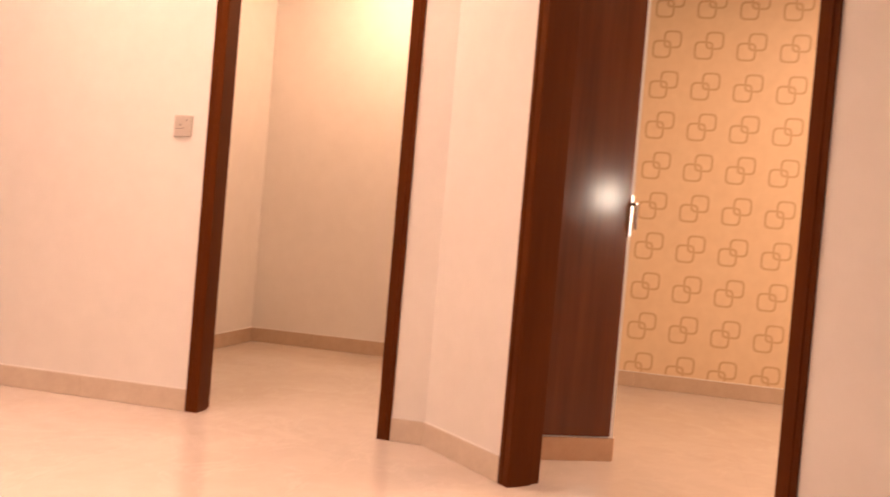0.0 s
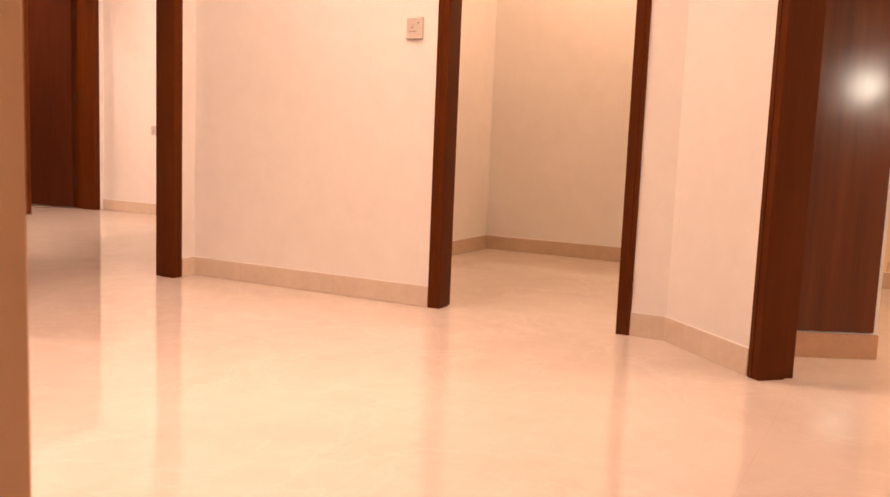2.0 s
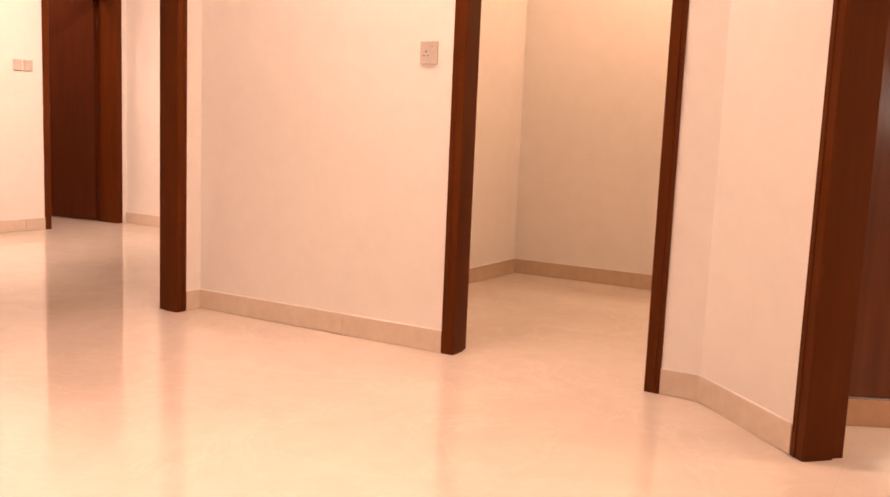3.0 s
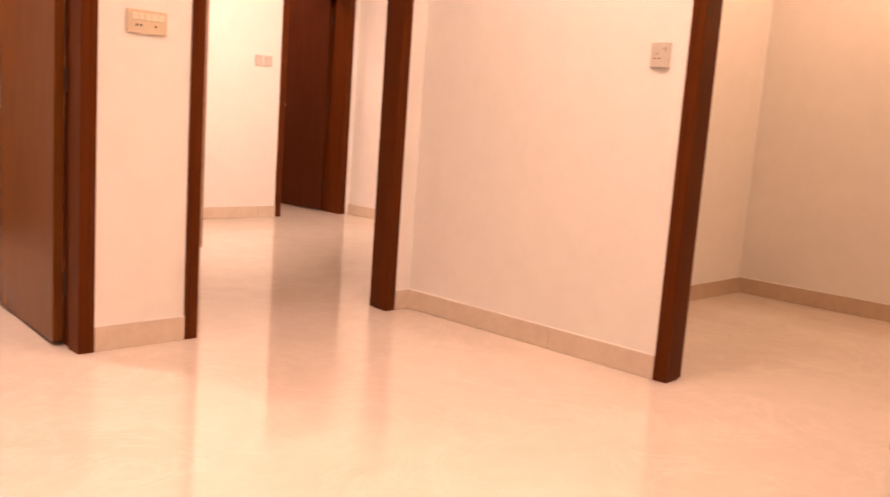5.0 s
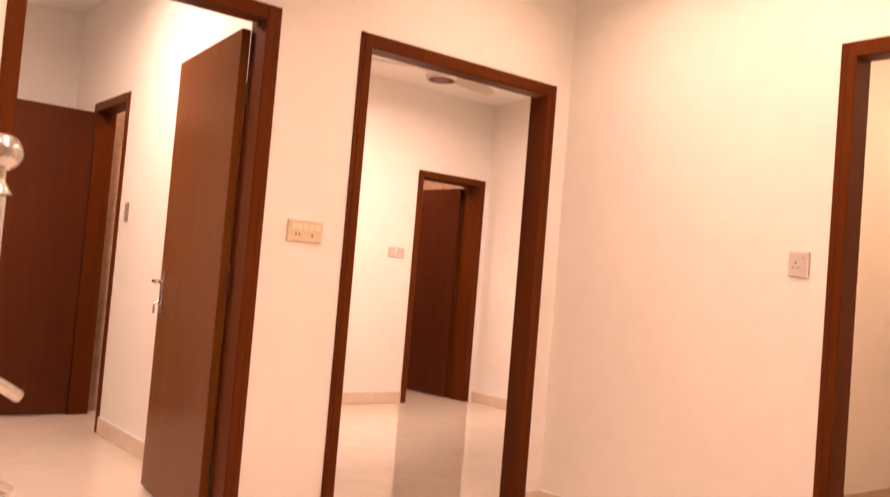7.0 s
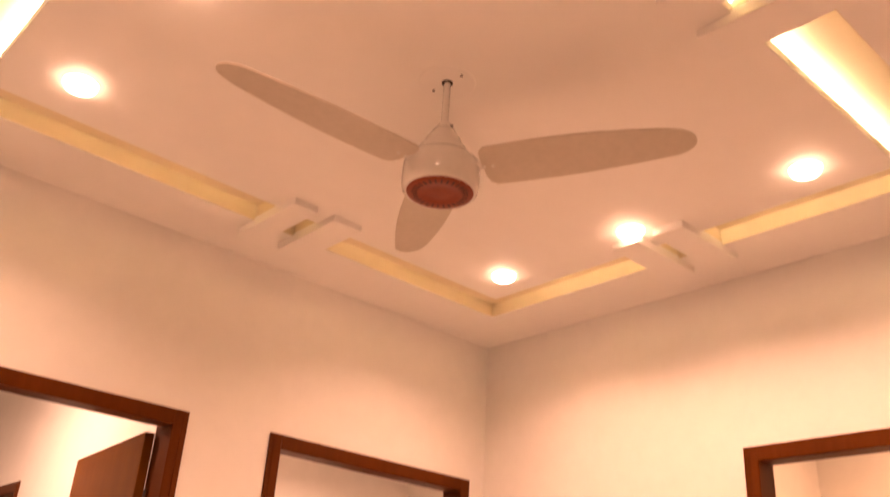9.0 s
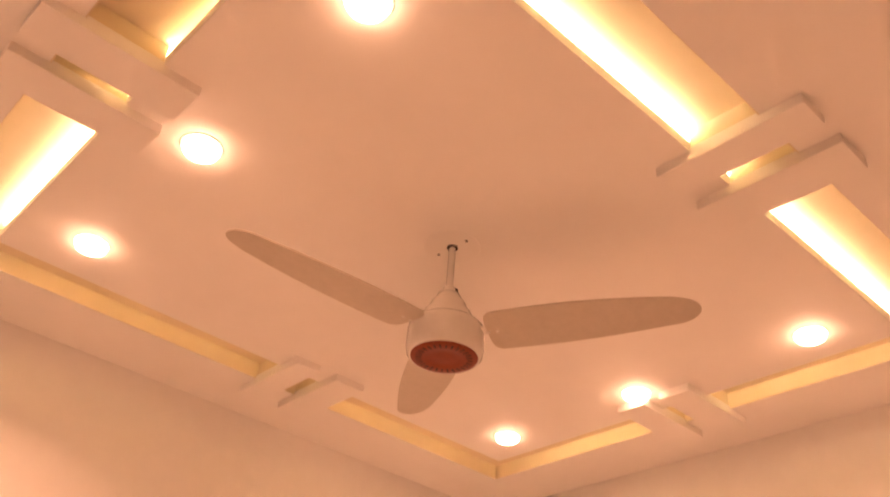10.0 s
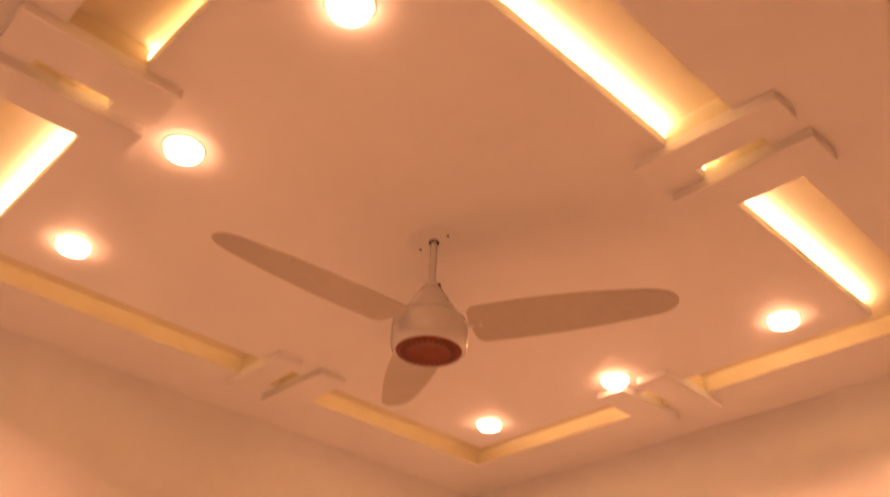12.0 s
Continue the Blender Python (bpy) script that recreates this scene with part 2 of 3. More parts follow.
LEDGLOW = lamp_material("led_strip", (1.0, 0.62, 0.2), 10.0)


# ---- mesh helpers ----
def box(bm, x0, y0, z0, x1, y1, z1, bevel=0.0):
    vs = [bm.verts.new(p) for p in ((x0, y0, z0), (x1, y0, z0), (x1, y1, z0), (x0, y1, z0), (x0, y0, z1), (x1, y0, z1), (x1, y1, z1), (x0, y1, z1))]
    fs = [bm.faces.new([vs[i] for i in f]) for f in ((0, 3, 2, 1), (4, 5, 6, 7), (0, 1, 5, 4), (1, 2, 6, 5), (2, 3, 7, 6), (3, 0, 4, 7))]
    if bevel:
        es = list({e for f in fs for e in f.edges})
        bmesh.ops.bevel(bm, geom=es, offset=bevel, segments=2, affect="EDGES", profile=0.5)


def prism(bm, outline, vec):
    """A flat outline pushed along vec into a solid."""
    a = [bm.verts.new(p) for p in outline]
    b = [bm.verts.new(Vector(p) + Vector(vec)) for p in outline]
    n = len(a)
    bm.faces.new(list(reversed(a)))
    bm.faces.new(b)
    for i in range(n):
        bm.faces.new((a[i], a[(i + 1) % n], b[(i + 1) % n], b[i]))


def lathe(bm, rings, seg=32, centre=(0, 0)):
    """A solid of revolution about z from (radius, height) pairs."""
    loops = []
    for r, z in rings:
        if r <= 1e-6:
            loops.append([bm.verts.new((centre[0], centre[1], z))])
        else:
            loops.append([bm.verts.new((centre[0] + r * math.cos(2 * math.pi * i / seg), centre[1] + r * math.sin(2 * math.pi * i / seg), z)) for i in range(seg)])
    for a, b in zip(loops, loops[1:]):
        for i in range(seg):
            j = (i + 1) % seg
            if len(a) == 1 and len(b) > 1:
                bm.faces.new((a[0], b[j], b[i]))
            elif len(b) == 1 and len(a) > 1:
                bm.faces.new((a[i], a[j], b[0]))
            elif len(a) > 1:
                bm.faces.new((a[i], a[j], b[j], b[i]))
    for lp, flip in ((loops[0], True), (loops[-1], False)):
        if len(lp) > 1:
            bm.faces.new(list(reversed(lp)) if flip else lp)


def tube(bm, a, b, r, seg=20, cap=0.0):
    """A straight pipe from a to b with rounded ends."""
    a, b = Vector(a), Vector(b)
    d = b - a
    tmp = bmesh.new()
    n = d.length
    k = cap or r * 0.35
    lathe(tmp, [(0, 0), (r * 0.8, 0), (r, k), (r, n - k), (r * 0.8, n), (0, n)], seg)
    mat = Matrix.Translation(a) @ d.to_track_quat("Z", "Y").to_matrix().to_4x4()
    tmp.transform(mat)
    me = bpy.data.meshes.new("tmp")
    tmp.to_mesh(me)
    tmp.free()
    bm.from_mesh(me)
    bpy.data.meshes.remove(me)


def mesh_of(name, bm, mat, smooth=False):
    bmesh.ops.recalc_face_normals(bm, faces=bm.faces)
    me = bpy.data.meshes.new(name)
    bm.to_mesh(me)
    bm.free()
    me.materials.append(mat)
    if smooth:
        for p in me.polygons:
            p.use_smooth = True
        me.set_sharp_from_angle(angle=radians(35))
    return me


def part(name, bm, mat, parent=None, label="", smooth=False):
    ob = new(name, mesh_of(name, bm, mat, smooth))
    if parent:
        ob.parent = parent
    return tagged(ob, label)


def thing(name, m, label, category, group="", kind=""):
    ob = new(name)
    ob.matrix_world = m
    return tagged(ob, label, category, group, kind)


def setting(name, bm, mat, label, category):
    return tagged(part(name, bm, mat), label, category, "", "structure")


# ---- the large structure ----
T = 0.13   # wall thickness
R2 = math.sqrt(0.5)


def wall(name, p0, p1, side, label, openings=(), height=3.12, thick=T, mat=None, base=0.0):
    """A wall whose visible face runs from p0 to p1; it thickens towards side (+1: to the left of that direction). Openings: (from, to, height)."""
    p0, p1 = Vector((*p0, 0)), Vector((*p1, 0))
    u = (p1 - p0).normalized()
    n = Vector((-u.y, u.x, 0)) * side
    ln = (p1 - p0).length
    pts = [(0, base)]
    for s0, s1, h in sorted(openings):
        pts += [(s0, base), (s0, h), (s1, h), (s1, base)]
    pts += [(ln, base), (ln, height), (0, height)]
    bm = bmesh.new()
    prism(bm, [p0 + u * s + Vector((0, 0, z)) for s, z in pts], n * thick)
    return setting(name, bm, mat or PAINT, label, "wall")


HEAD = 2.2
D1 = (-2.72, -1.70)      # door openings with their frames
D2 = (-1.31, -0.105)
D3 = (-1.496, -2.49)
D4 = (0.572, 1.85)
D5 = (1.492, 2.308)
D6 = (2.46, 3.22)
KINK = -2.642
DIAG_END = (-2.3, KINK - 2.3)

bm = bmesh.new()
box(bm, -6.5, -7.0, -0.12, 2.6, 5.6, 0.0)
setting("floor", bm, FLOOR, "polished cream porcelain tile floor reflecting the doors", "floor")

wall("wall_north", (-6.0, 0), (0.0, 0), 1, "peach-lit white painted wall with two door openings", [(D1[0] + 6, D1[1] + 6, HEAD), (D2[0] + 6, D2[1] + 6, HEAD)])
wall("wall_east", (0, T), (0, KINK), 1, "white painted wall beside a dark door frame", [(T - D3[0], T - D3[1], HEAD)])
wall("wall_diagonal", (0, KINK), DIAG_END, 1, "white painted wall set at an angle with a wide door", [(D4[0], D4[1], HEAD)])
wall("wall_south", (DIAG_END[0], DIAG_END[1]), (-6.0, DIAG_END[1]), 1, "plain white painted wall closing the hall")
wall("wall_west", (-5.8, DIAG_END[1]), (-5.8, 0.0), 1, "plain white painted wall behind the stairs", height=4.6)
# room behind the single door
wall("wall_partition", (-1.507, T), (-1.507, 5.4), -1, "white painted partition with a bathroom door", [(D6[0] - T, D6[1] - T, HEAD)], thick=0.115)
wall("wall_room_back", (-4.2, 3.75), (-1.507, 3.75), 1, "plain white painted back wall of the small room")
wall("wall_room_west", (-4.2, T), (-4.2, 3.75), 1, "plain white painted side wall of the small room")
# large room behind the wide opening
wall("wall_far", (-1.392, 3.40), (2.36, 3.40), 1, "white painted far wall with a dark bathroom door", [(D5[0] + 1.392, D5[1] + 1.392, HEAD - 0.02)], thick=0.24)
wall("wall_far_east", (2.36, 3.40), (2.36, T), 1, "white painted side wall of the far room")
wall("wall_room_south", (T, T), (2.36, T), -1, "white painted near wall of the far room", thick=0.10)
# small room behind the narrow opening
wall("wall_alcove_north", (T, -0.695), (2.38, -0.695), 1, "white painted side wall of the small lobby", thick=0.695)
wall("wall_alcove_east", (2.36, -0.695), (2.36, -2.62), 1, "white painted back wall of the small lobby")
wall("wall_alcove_south", (T, -2.52), (2.36, -2.52), -1, "white painted partition of the small lobby", thick=0.12)
# papered room behind the angled door
wall("wall_papered", (2.36, -2.64), (2.36, -6.6), 1, "cream wallpaper with embossed overlapping squares", mat=PAPER)
wall("wall_papered_south", (2.36, -6.6), (-2.3, -6.6), 1, "plain white wall closing the papered room")
wall("wall_papered_west", (-2.43, -6.6), (-2.43, -5.2), -1, "plain white wall closing the papered room")
# bathroom spaces behind the far doors
wall("wall_bath_far", (1.0, 5.0), (2.6, 5.0), 1, "beige tiled bathroom wall", mat=BATHTILE)
wall("wall_bath_side", (2.42, 3.641), (2.42, 5.0), -1, "beige tiled bathroom wall", mat=BATHTILE)
wall("wall_bath_west", (1.0, 3.641), (1.0, 5.0), 1, "beige tiled bathroom wall", mat=BATHTILE)
wall("wall_bath_back", (-1.392, 3.31), (-0.1, 3.31), 1, "brown mottled bathroom tile wall", mat=BATHTILE, thick=0.085)
wall("wall_bath_near", (-1.392, 2.2), (-0.1, 2.2), -1, "beige tiled bathroom wall", mat=BATHTILE, thick=0.1)
wall("wall_bath_end", (-0.1, 2.1), (-0.1, 3.395), -1, "beige tiled bathroom wall", mat=BATHTILE, thick=0.1)
# pier at the foot of the stairwell, close to where the camera starts
bm = bmesh.new()
box(bm, -5.8, -3.1115, 0.0, -3.406, -2.98, 4.6, 0.002)
setting("wall_pier", bm, ORANGELIT, "white wall end beside the stairs, tinted by orange light", "wall")
bm = bmesh.new()
outline, steps = [], 240
for i in range(steps + 1):
    x = -4.2 + (4.2 - 3.4075) * i / steps
    outline.append((x, -3.1124, 0.610 + 0.0017 * math.sin(x * 230.0 + 1.2) + 0.0007 * math.sin(x * 91.0)))
prism(bm, outline + [(-3.4086, -3.1124, 0.0), (-4.2, -3.1124, 0.0)], (0, 0.0008, 0))
setting("trim_dado", bm, DAMP, "brown painted dado with a wavy upper edge", "trim")

# ceilings
bm = bmesh.new()
X0, X1, Y0, Y1 = -3.385, 0.13, -6.7, 0.0
box(bm, X0, TRAY[3], H, X1, Y1, 3.18)
box(bm, X0, TRAY[1], H, TRAY[0], TRAY[3], 3.18)
box(bm, TRAY[2], TRAY[1], H, X1, TRAY[3], 3.18)
box(bm, X0, -2.98, H, 2.5, TRAY[1], 3.18)
box(bm, -5.9, -6.7, H, 2.5, -2.98, 3.12)
box(bm, TRAY[0] + 0.001, TRAY[1] + 0.001, H + COVE, TRAY[2] - 0.001, TRAY[3] - 0.001, 3.26)
box(bm, -4.3, T, H, -1.507, 3.8, 3.12)
box(bm, -1.392, T, H, 2.4, 3.40, 3.12)
box(bm, T, -2.52, H, 2.4, -0.695, 3.12)
box(bm, -1.39, 3.641, H, 2.6, 5.2, 3.12)
setting("ceiling", bm, CEIL, "matt plaster ceiling with a recessed light cove", "ceiling")
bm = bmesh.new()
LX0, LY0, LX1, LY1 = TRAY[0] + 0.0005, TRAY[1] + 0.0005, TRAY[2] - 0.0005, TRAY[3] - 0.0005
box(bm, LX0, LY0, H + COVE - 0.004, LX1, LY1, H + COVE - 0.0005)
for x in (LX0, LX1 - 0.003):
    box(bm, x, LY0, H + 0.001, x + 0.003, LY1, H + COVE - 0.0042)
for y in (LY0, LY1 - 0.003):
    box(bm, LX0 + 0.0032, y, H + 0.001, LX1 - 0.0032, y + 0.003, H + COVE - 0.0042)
setting("ceiling_cove", bm, COVECREAM, "golden cream lining of the ceiling light cove", "ceiling")
bm = bmesh.new()
box(bm, -5.95, -2.98, 4.5, X0 + 0.1, 0.05, 4.6)
setting("ceiling_stairwell", bm, CEIL, "plain pale ceiling above the stairwell", "ceiling")
bm = bmesh.new()
box(bm, X0, -2.98, 3.125, X0 + 0.12, 0.0, 4.5)
setting("wall_stairwell", bm, PAINT, "pale wall above the edge of the hall ceiling", "wall")
bm = bmesh.new()
box(bm, X0 - 0.012, -2.97, H - 0.004, X0 + 0.006, -0.01, H + 0.06, 0.003)
setting("trim_stairwell", bm, WOOD, "thin dark strip along the ceiling edge", "trim")
bm = bmesh.new()
box(bm, X0 + 0.0062, -2.97, H - 0.003, X0 + 0.030, -0.01, H + 0.05, 0.003)
setting("trim_edge_strip", bm, GREYEDGE, "grey strip along the ceiling edge", "trim")
bm = bmesh.new()
box(bm, PANEL[0], PANEL[1], H, PANEL[2], PANEL[3], CZ - 0.0002)
LIP = 0.007
for x in (PANEL[0], PANEL[2] - LIP):
    box(bm, x, PANEL[1], CZ, x + LIP, PANEL[3], CZ + 0.005)
for y in (PANEL[1], PANEL[3] - LIP):
    box(bm, PANEL[0] + LIP + 0.0005, y, CZ, PANEL[2] - LIP - 0.0005, y + LIP, CZ + 0.005)
# upstand that carries the panel, just behind the light strips
box(bm, PANEL[0] + 0.03, PANEL[1] + 0.03, CZ, PANEL[2] - 0.03, PANEL[3] - 0.03, H + COVE - 0.0045)
# pairs of plaster bars bridge the cove at the middle of each side
BZ = H - 0.030
BT, GAP = H + COVE - 0.0046, 0.0045
for y0, y1 in ((-1.665, -1.53), (-1.458, -1.33)):
    box(bm, -3.178, y0, BZ, -2.763, y1, H + 0.0115, 0.002)
    box(bm, -0.625, y0, BZ, -0.215, y1, H + 0.0115, 0.002)
for x0, x1 in ((-1.742, -1.632), (-1.55, -1.412)):
    box(bm, x0, -2.742, BZ, x1, -2.32, H + 0.0115, 0.002)
    box(bm, x0, -0.655, BZ, x1, -0.24, H + 0.0115, 0.002)
bars = bm
# blocks added above the bars so strip light doesn't leak past them
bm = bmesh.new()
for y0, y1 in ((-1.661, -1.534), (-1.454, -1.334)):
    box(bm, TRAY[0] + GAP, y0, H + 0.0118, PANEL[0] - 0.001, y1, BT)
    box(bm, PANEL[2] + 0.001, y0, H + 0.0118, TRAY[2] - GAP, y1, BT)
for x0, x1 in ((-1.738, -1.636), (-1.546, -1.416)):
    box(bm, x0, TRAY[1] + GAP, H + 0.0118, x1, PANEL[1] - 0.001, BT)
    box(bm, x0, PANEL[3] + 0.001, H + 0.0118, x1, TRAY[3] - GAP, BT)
setting("ceiling_cove_light_stops", bm, COVECREAM, "golden cream blocks stopping strip light along the cove", "ceiling")
setting("ceiling_panel", bars, CEIL, "floating plaster ceiling panel with crossing bars", "ceiling")


# ---- doors ----
def door(name, p0, p1, head, label, leaf=None, depth=0.135, face=0.062, proud=0.008, leaf_mat=None, gap=0.022):
    """A dark wooden frame between p0 and p1 on a wall's face, its depth to the left of that direction; leaf: (hinge at start?, swing in degrees, handle)."""
    p0, p1 = Vector((*p0, 0)), Vector((*p1, 0))
    u = (p1 - p0).normalized()
    n = Vector((-u.y, u.x, 0))
    w = (p1 - p0).length
    m = Matrix.Translation(p0) @ Matrix(((u.x, n.x, 0, 0), (u.y, n.y, 0, 0), (0, 0, 1, 0), (0, 0, 0, 1)))
    d = thing(name, m, label, "door", "", "structure")
    f, y0, y1, reb = face, -proud, depth, 0.014
    prof = [(0, y0), (f - 0.004, y0), (f, y0 + 0.004), (f, y1 - 0.05), (f - reb, y1 - 0.05), (f - reb, y1), (0, y1)]
    bm = bmesh.new()
    prism(bm, [(x, y, 0) for x, y in prof], (0, 0, head))
    part("jamb", bm, WOOD, d)
    bm = bmesh.new()
    # hinge-side jamb is lengthened behind the leaf gap to give its dark shadow
    tail = [(f - reb, y1 + gap + 0.012), (0, y1 + gap + 0.012)] if leaf else [(f - reb, y1), (0, y1)]
    prism(bm, [(w - x, y, 0) for x, y in prof[:-2] + tail], (0, 0, head))
    part("jamb", bm, WOOD, d)
    bm = bmesh.new()
    prism(bm, [(f, y, head - z) for z, y in prof], (w - 2 * f, 0, 0))
    part("head", bm, WOOD, d)
    # slim moulding line along the frame's face
    for x in (0.018, w - 0.026):
        bm = bmesh.new()
        box(bm, x, y0 - 0.0035, 0.0, x + 0.008, y0 + 0.001, head - 0.02, 0.0012)
        part("bead", bm, WOOD, d)
    if leaf:
        at_start, swing, handle = leaf
        leaf_mat = leaf_mat or LEAFWOOD
        lw, lh, lt = w - 2 * f + 0.016 - gap, head - f - 0.012, 0.04
        hinge = Vector((f - 0.008, y1 + gap, 0)) if at_start else Vector((w - f + 0.008, y1 + gap, 0))
        lm = Matrix.Translation(hinge) @ Matrix.Rotation(radians(swing), 4, "Z")
        sgn = 1 if at_start else -1
        bm = bmesh.new()
        box(bm, min(0, sgn * lw), -lt, 0.012, max(0, sgn * lw), 0, lh, 0.003)
        lf = part("leaf", bm, leaf_mat, d)
        lf.matrix_local = lm
        for z in (0.25, 1.05, 1.85):
            bm = bmesh.new()
            tube(bm, (0, 0.006, z - 0.05), (0, 0.006, z + 0.05), 0.008, 10)
            part("hinge", bm, DARKHOLE, lf, "small dark hinge", True)
        if handle:
            e = sgn * (lw - 0.06)
            for fy, way in ((-lt, -1), (0, 1)):
                bm = bmesh.new()
                box(bm, e - 0.02, fy + way * 0.0005, 0.86, e + 0.02, fy + way * 0.007, 1.08, 0.002)
                part("lock_plate", bm, STEEL, lf, "steel lock plate")
                bm = bmesh.new()
                tube(bm, (e, fy, 1.02), (e, fy + way * 0.05, 1.02), 0.009, 14)
                tube(bm, (e, fy + way * 0.05, 1.02), (e - sgn * 0.12, fy + way * 0.05, 1.02), 0.009, 14)
                part("lever_handle", bm, STEEL, lf, "steel lever handle", True)
            bm = bmesh.new()
            tube(bm, (e, -lt, 0.915), (e, -lt - 0.035, 0.915), 0.004, 10)
            box(bm, e - 0.012, -lt - 0.037, 0.862, e + 0.012, -lt - 0.034, 0.905, 0.001)
            part("key", bm, STEEL, lf, "key hanging in the lock", False)
    return d


door("door_1", (D1[0], 0), (D1[1], 0), HEAD, "dark brown wooden door standing open with keys", (False, -95, True))
door("door_2", (D2[0], 0), (D2[1], 0), HEAD, "dark brown wooden frame of a wide open doorway")
door("door_3", (0, D3[0]), (0, D3[1]), HEAD, "dark brown wooden frame of an open doorway")
door("door_4", (-R2 * D4[0], KINK - R2 * D4[0]), (-R2 * D4[1], KINK - R2 * D4[1]), HEAD, "dark brown wooden frame in the angled wall", depth=0.15, face=0.065)
door("door_5", (D5[0], 3.40), (D5[1], 3.40), HEAD - 0.02, "dark brown bathroom door standing open inwards", (False, -84, True), depth=0.246, leaf_mat=SHADELEAF)
d6 = door("door_6", (-1.507, D6[1]), (-1.507, D6[0]), HEAD, "dark brown door opened flat into the small room")
leaf6 = thing("door_7", pose(-1.52, 3.14, 0), "dark brown wooden door leaf swung into the small room", "door", "", "structure")
bm = bmesh.new()
box(bm, -0.78, 0.0, 0.012, -0.005, 0.04, HEAD - 0.07, 0.003)
part("leaf", bm, SHADELEAF, leaf6)
bm = bmesh.new()
tube(bm, (-0.7, 0.0, 1.02), (-0.7, -0.05, 1.02), 0.009, 14)
tube(bm, (-0.7, -0.05, 1.02), (-0.58, -0.05, 1.02), 0.009, 14)
part("lever_handle", bm, STEEL, leaf6, "steel lever handle", True)

# wall end with a glossy wooden panel just inside the papered room
pn = Vector((0.45, -0.893, 0))
pd = Vector((-0.893, -0.45, 0))
a0 = Vector((0.185, -3.445, 0)) - pn * 0.375
sm = Matrix.Translation(a0) @ Matrix(((pn.x, -pd.x, 0, 0), (pn.y, -pd.y, 0, 0), (0, 0, 1, 0), (0, 0, 0, 1)))
bm = bmesh.new()
box(bm, -0.08, 0.015, 0, 0.375, 0.12, H)
bm.transform(sm)
setting("wall_stub", bm, PAINT, "short painted wall end inside the papered room", "wall")
cl = thing("wood_panel", sm, "glossy dark wooden panel above a tile skirting", "wall panel")
bm = bmesh.new()
box(bm, -0.06, -0.006, 0.108, 0.352, 0.013, 2.3, 0.003)
part("board", bm, PANELWOOD, cl)
bm = bmesh.new()
box(bm, 0.353, -0.010, 0.98, 0.365, 0.013, 1.16, 0.002)
tube(bm, (0.36, -0.008, 1.12), (0.36, -0.055, 1.12), 0.008, 12)
tube(bm, (0.36, -0.055, 1.12), (0.36, -0.055, 1.01), 0.008, 12)
part("handle", bm, STEEL, cl, "bright steel handle", False)


# ---- skirting: tile pieces 60 cm long ----
def skirting(p0, p1, side, label="beige tile skirting", h=0.1, th=0.011, start=0.0, mat=TRIMTILE):
    """Tiles along a wall's face from p0 to p1, standing proud to the given side (+1: left of that direction)."""
    p0, p1 = Vector((*p0, 0)), Vector((*p1, 0))
    u = (p1 - p0).normalized()
    n = Vector((-u.y, u.x, 0)) * side
    ln = (p1 - p0).length
    m = Matrix.Translation(p0) @ Matrix(((u.x, n.x, 0, 0), (u.y, n.y, 0, 0), (0, 0, 1, 0), (0, 0, 0, 1)))
    root = thing("baseboard", m, label, "skirting", "", "structure")
    s = 0.0
    cut = start or 0.6
    while s < ln - 0.02:
        e = min(ln, s + cut)
        cut = 0.6
        bm = bmesh.new()
        box(bm, s + 0.0008, 0.0, 0.001, e - 0.0008, th, h, 0.0018)
        part("tile", bm, mat, root)
        s = e
    bm = bmesh.new()
    box(bm, 0.0, 0.0, h + 0.0003, ln, th * 0.75, h + 0.0045, 0.001)
    part("grout_line", bm, PAINT, root, "thin white grout line")
    return root


skirting((D1[1], 0), (D2[0], 0), -1)
skirting((D2[1], 0), (0, 0), -1)
skirting((0, 0), (0, D3[0]), -1, start=0.35)
skirting((0, D3[1]), (0, KINK), -1)
skirting((0, KINK), (-R2 * D4[0], KINK - R2 * D4[0]), -1)
skirting((-R2 * D4[1], KINK - R2 * D4[1]), DIAG_END, -1)
skirting((-4.2, 0), (D1[0], 0), -1)
skirting((-1.507, T), (-1.507, D6[0]), 1, start=0.45)
skirting((-1.392, 3.40), (D5[0], 3.40), -1, start=0.3)
skirting((2.36, 3.40), (2.36, T), -1)
skirting((T, -0.695), (2.36, -0.695), -1, "tile skirting of the small lobby, tinted by its orange light", start=0.4, mat=WARMLITTILE)
skirting((2.36, -0.695), (2.36, -2.52), -1, "tile skirting of the small lobby, tinted by its orange light", start=0.5, mat=WARMLITTILE)
skirting((2.36, -2.64), (2.36, -6.6), -1, "tile skirting below the wallpaper, tinted by the orange light", start=0.25, mat=WARMLITTILE)
q0, q1 = sm @ Vector((-0.06, 0.015, 0)), sm @ Vector((0.375, 0.015, 0))
skirting((q0.x, q0.y), (q1.x, q1.y), -1, "tile skirting below the wooden panel, its shade in the colour", th=0.02, mat=SHADETILE)


# ---- stairs and railing ----
st = thing("staircase", pose(-2.715, -1.064, 0), "pale marble staircase rising along the wall", "staircase", "", "structure")
for i in range(14):
    x = -0.28 * i
    bm = bmesh.new()
    box(bm, x - 0.30, 0.0, 0.175 * (i + 1) - 0.03, x, 1.05, 0.175 * (i + 1), 0.004)
    part("tread", bm, MARBLE, st)
    bm = bmesh.new()
    box(bm, x - 0.28 - (0.02 if i < 13 else 0), 0.02, 0.175 * i, x - 0.025, 1.05, 0.175 * (i + 1) - 0.031)
    part("riser", bm, MARBLE, st)

